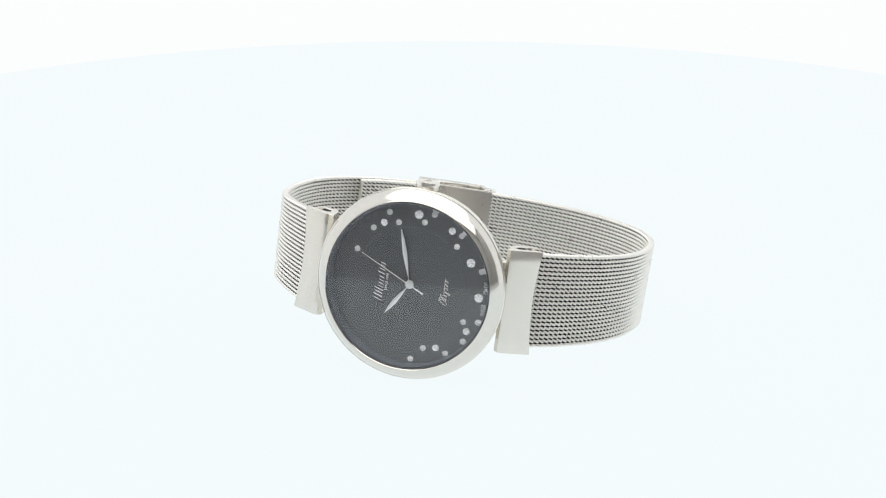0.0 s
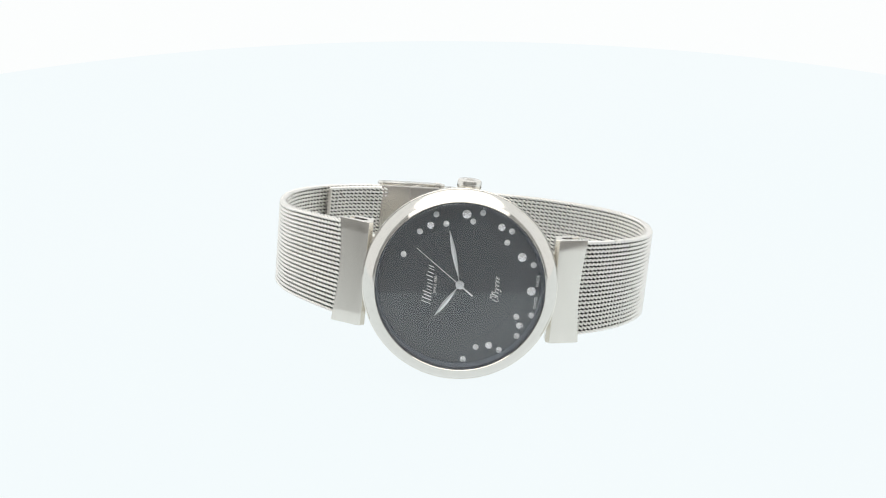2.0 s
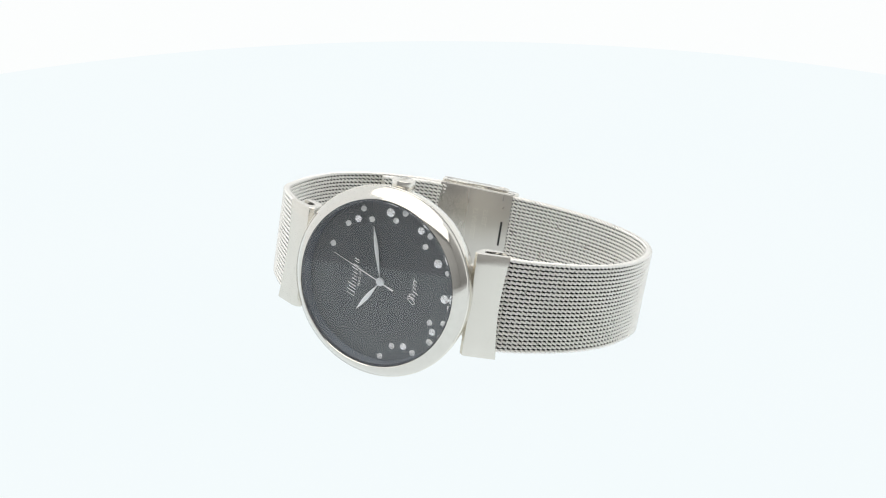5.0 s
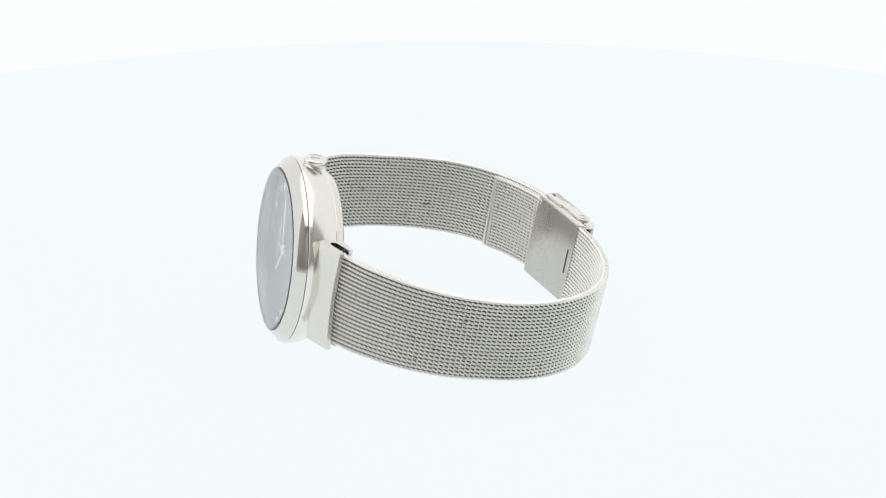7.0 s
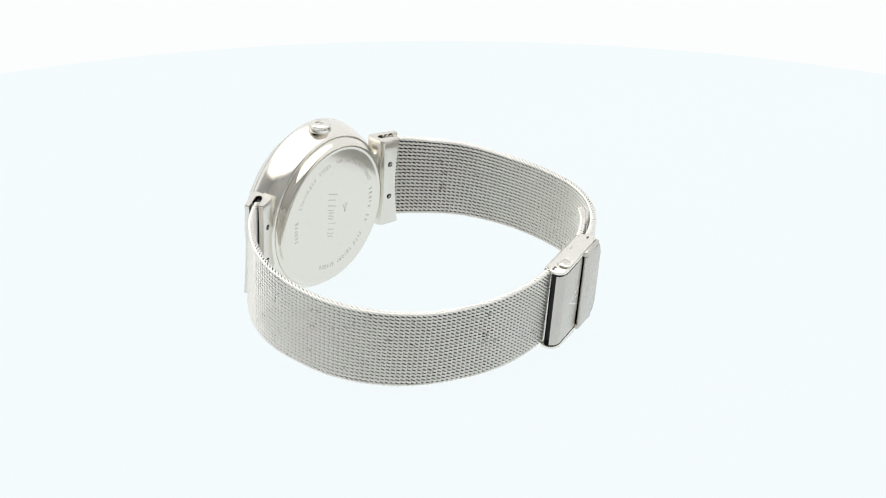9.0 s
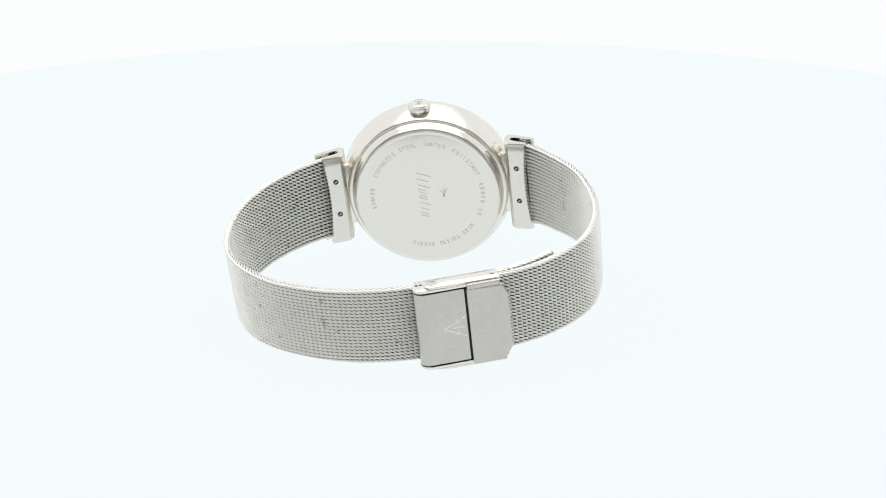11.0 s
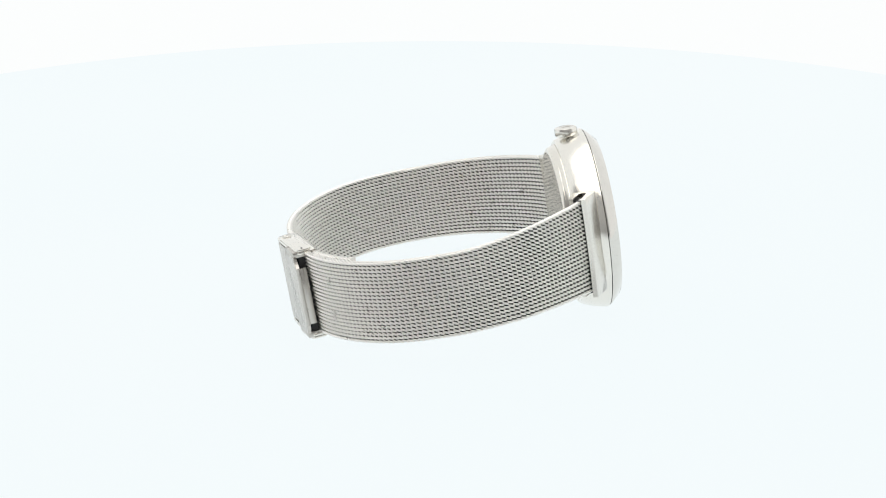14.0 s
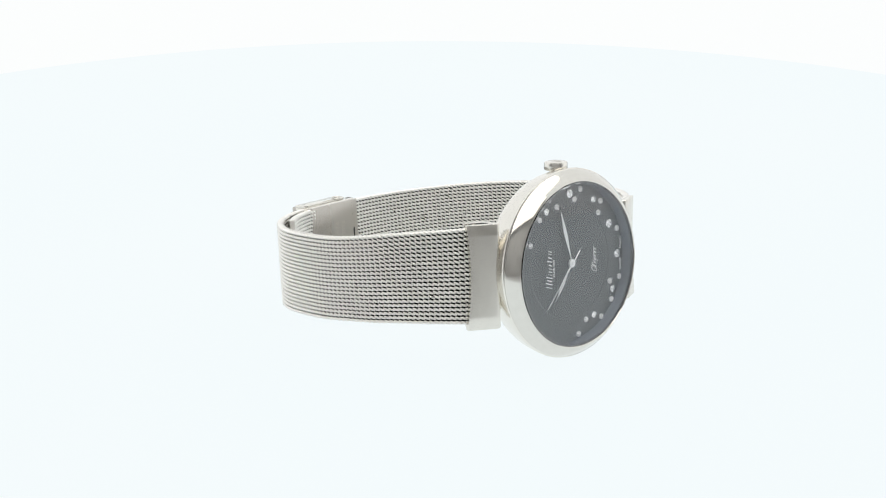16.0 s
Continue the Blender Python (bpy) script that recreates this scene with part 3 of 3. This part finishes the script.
def wrist_watch():
    watch = tagged(new("wrist_watch"), "steel wrist watch with anthracite dial and mesh strap", "watch")
    case(watch)
    second = dial(watch)
    end_link(watch, 1)
    end_link(watch, -1)
    straps(watch)
    clasp(watch)
    return watch, second


turntable = studio()
watch, second_hand = wrist_watch()


def motions():
    rows = [(t, pose(0, 0, 0, 0, 0, -a)) for t, a in TURN]
    walk(watch, rows)
    walk(turntable, rows)
    # in the watch's space: from twelve o'clock (-x) clockwise to the crown (+z)
    def at(a):
        return REST @ Matrix.Translation((0, -0.00064, 0)) @ Matrix.Rotation(radians(180 + a), 4, "Y")
    rows = []
    last = None
    for t, a in TICKS:
        if last is not None:
            rows.append((t - 0.1, at(last)))
        rows.append((t, at(a)))
        last = a
    rows.append((16.0, at(last)))
    walk(second_hand, rows)


motions()
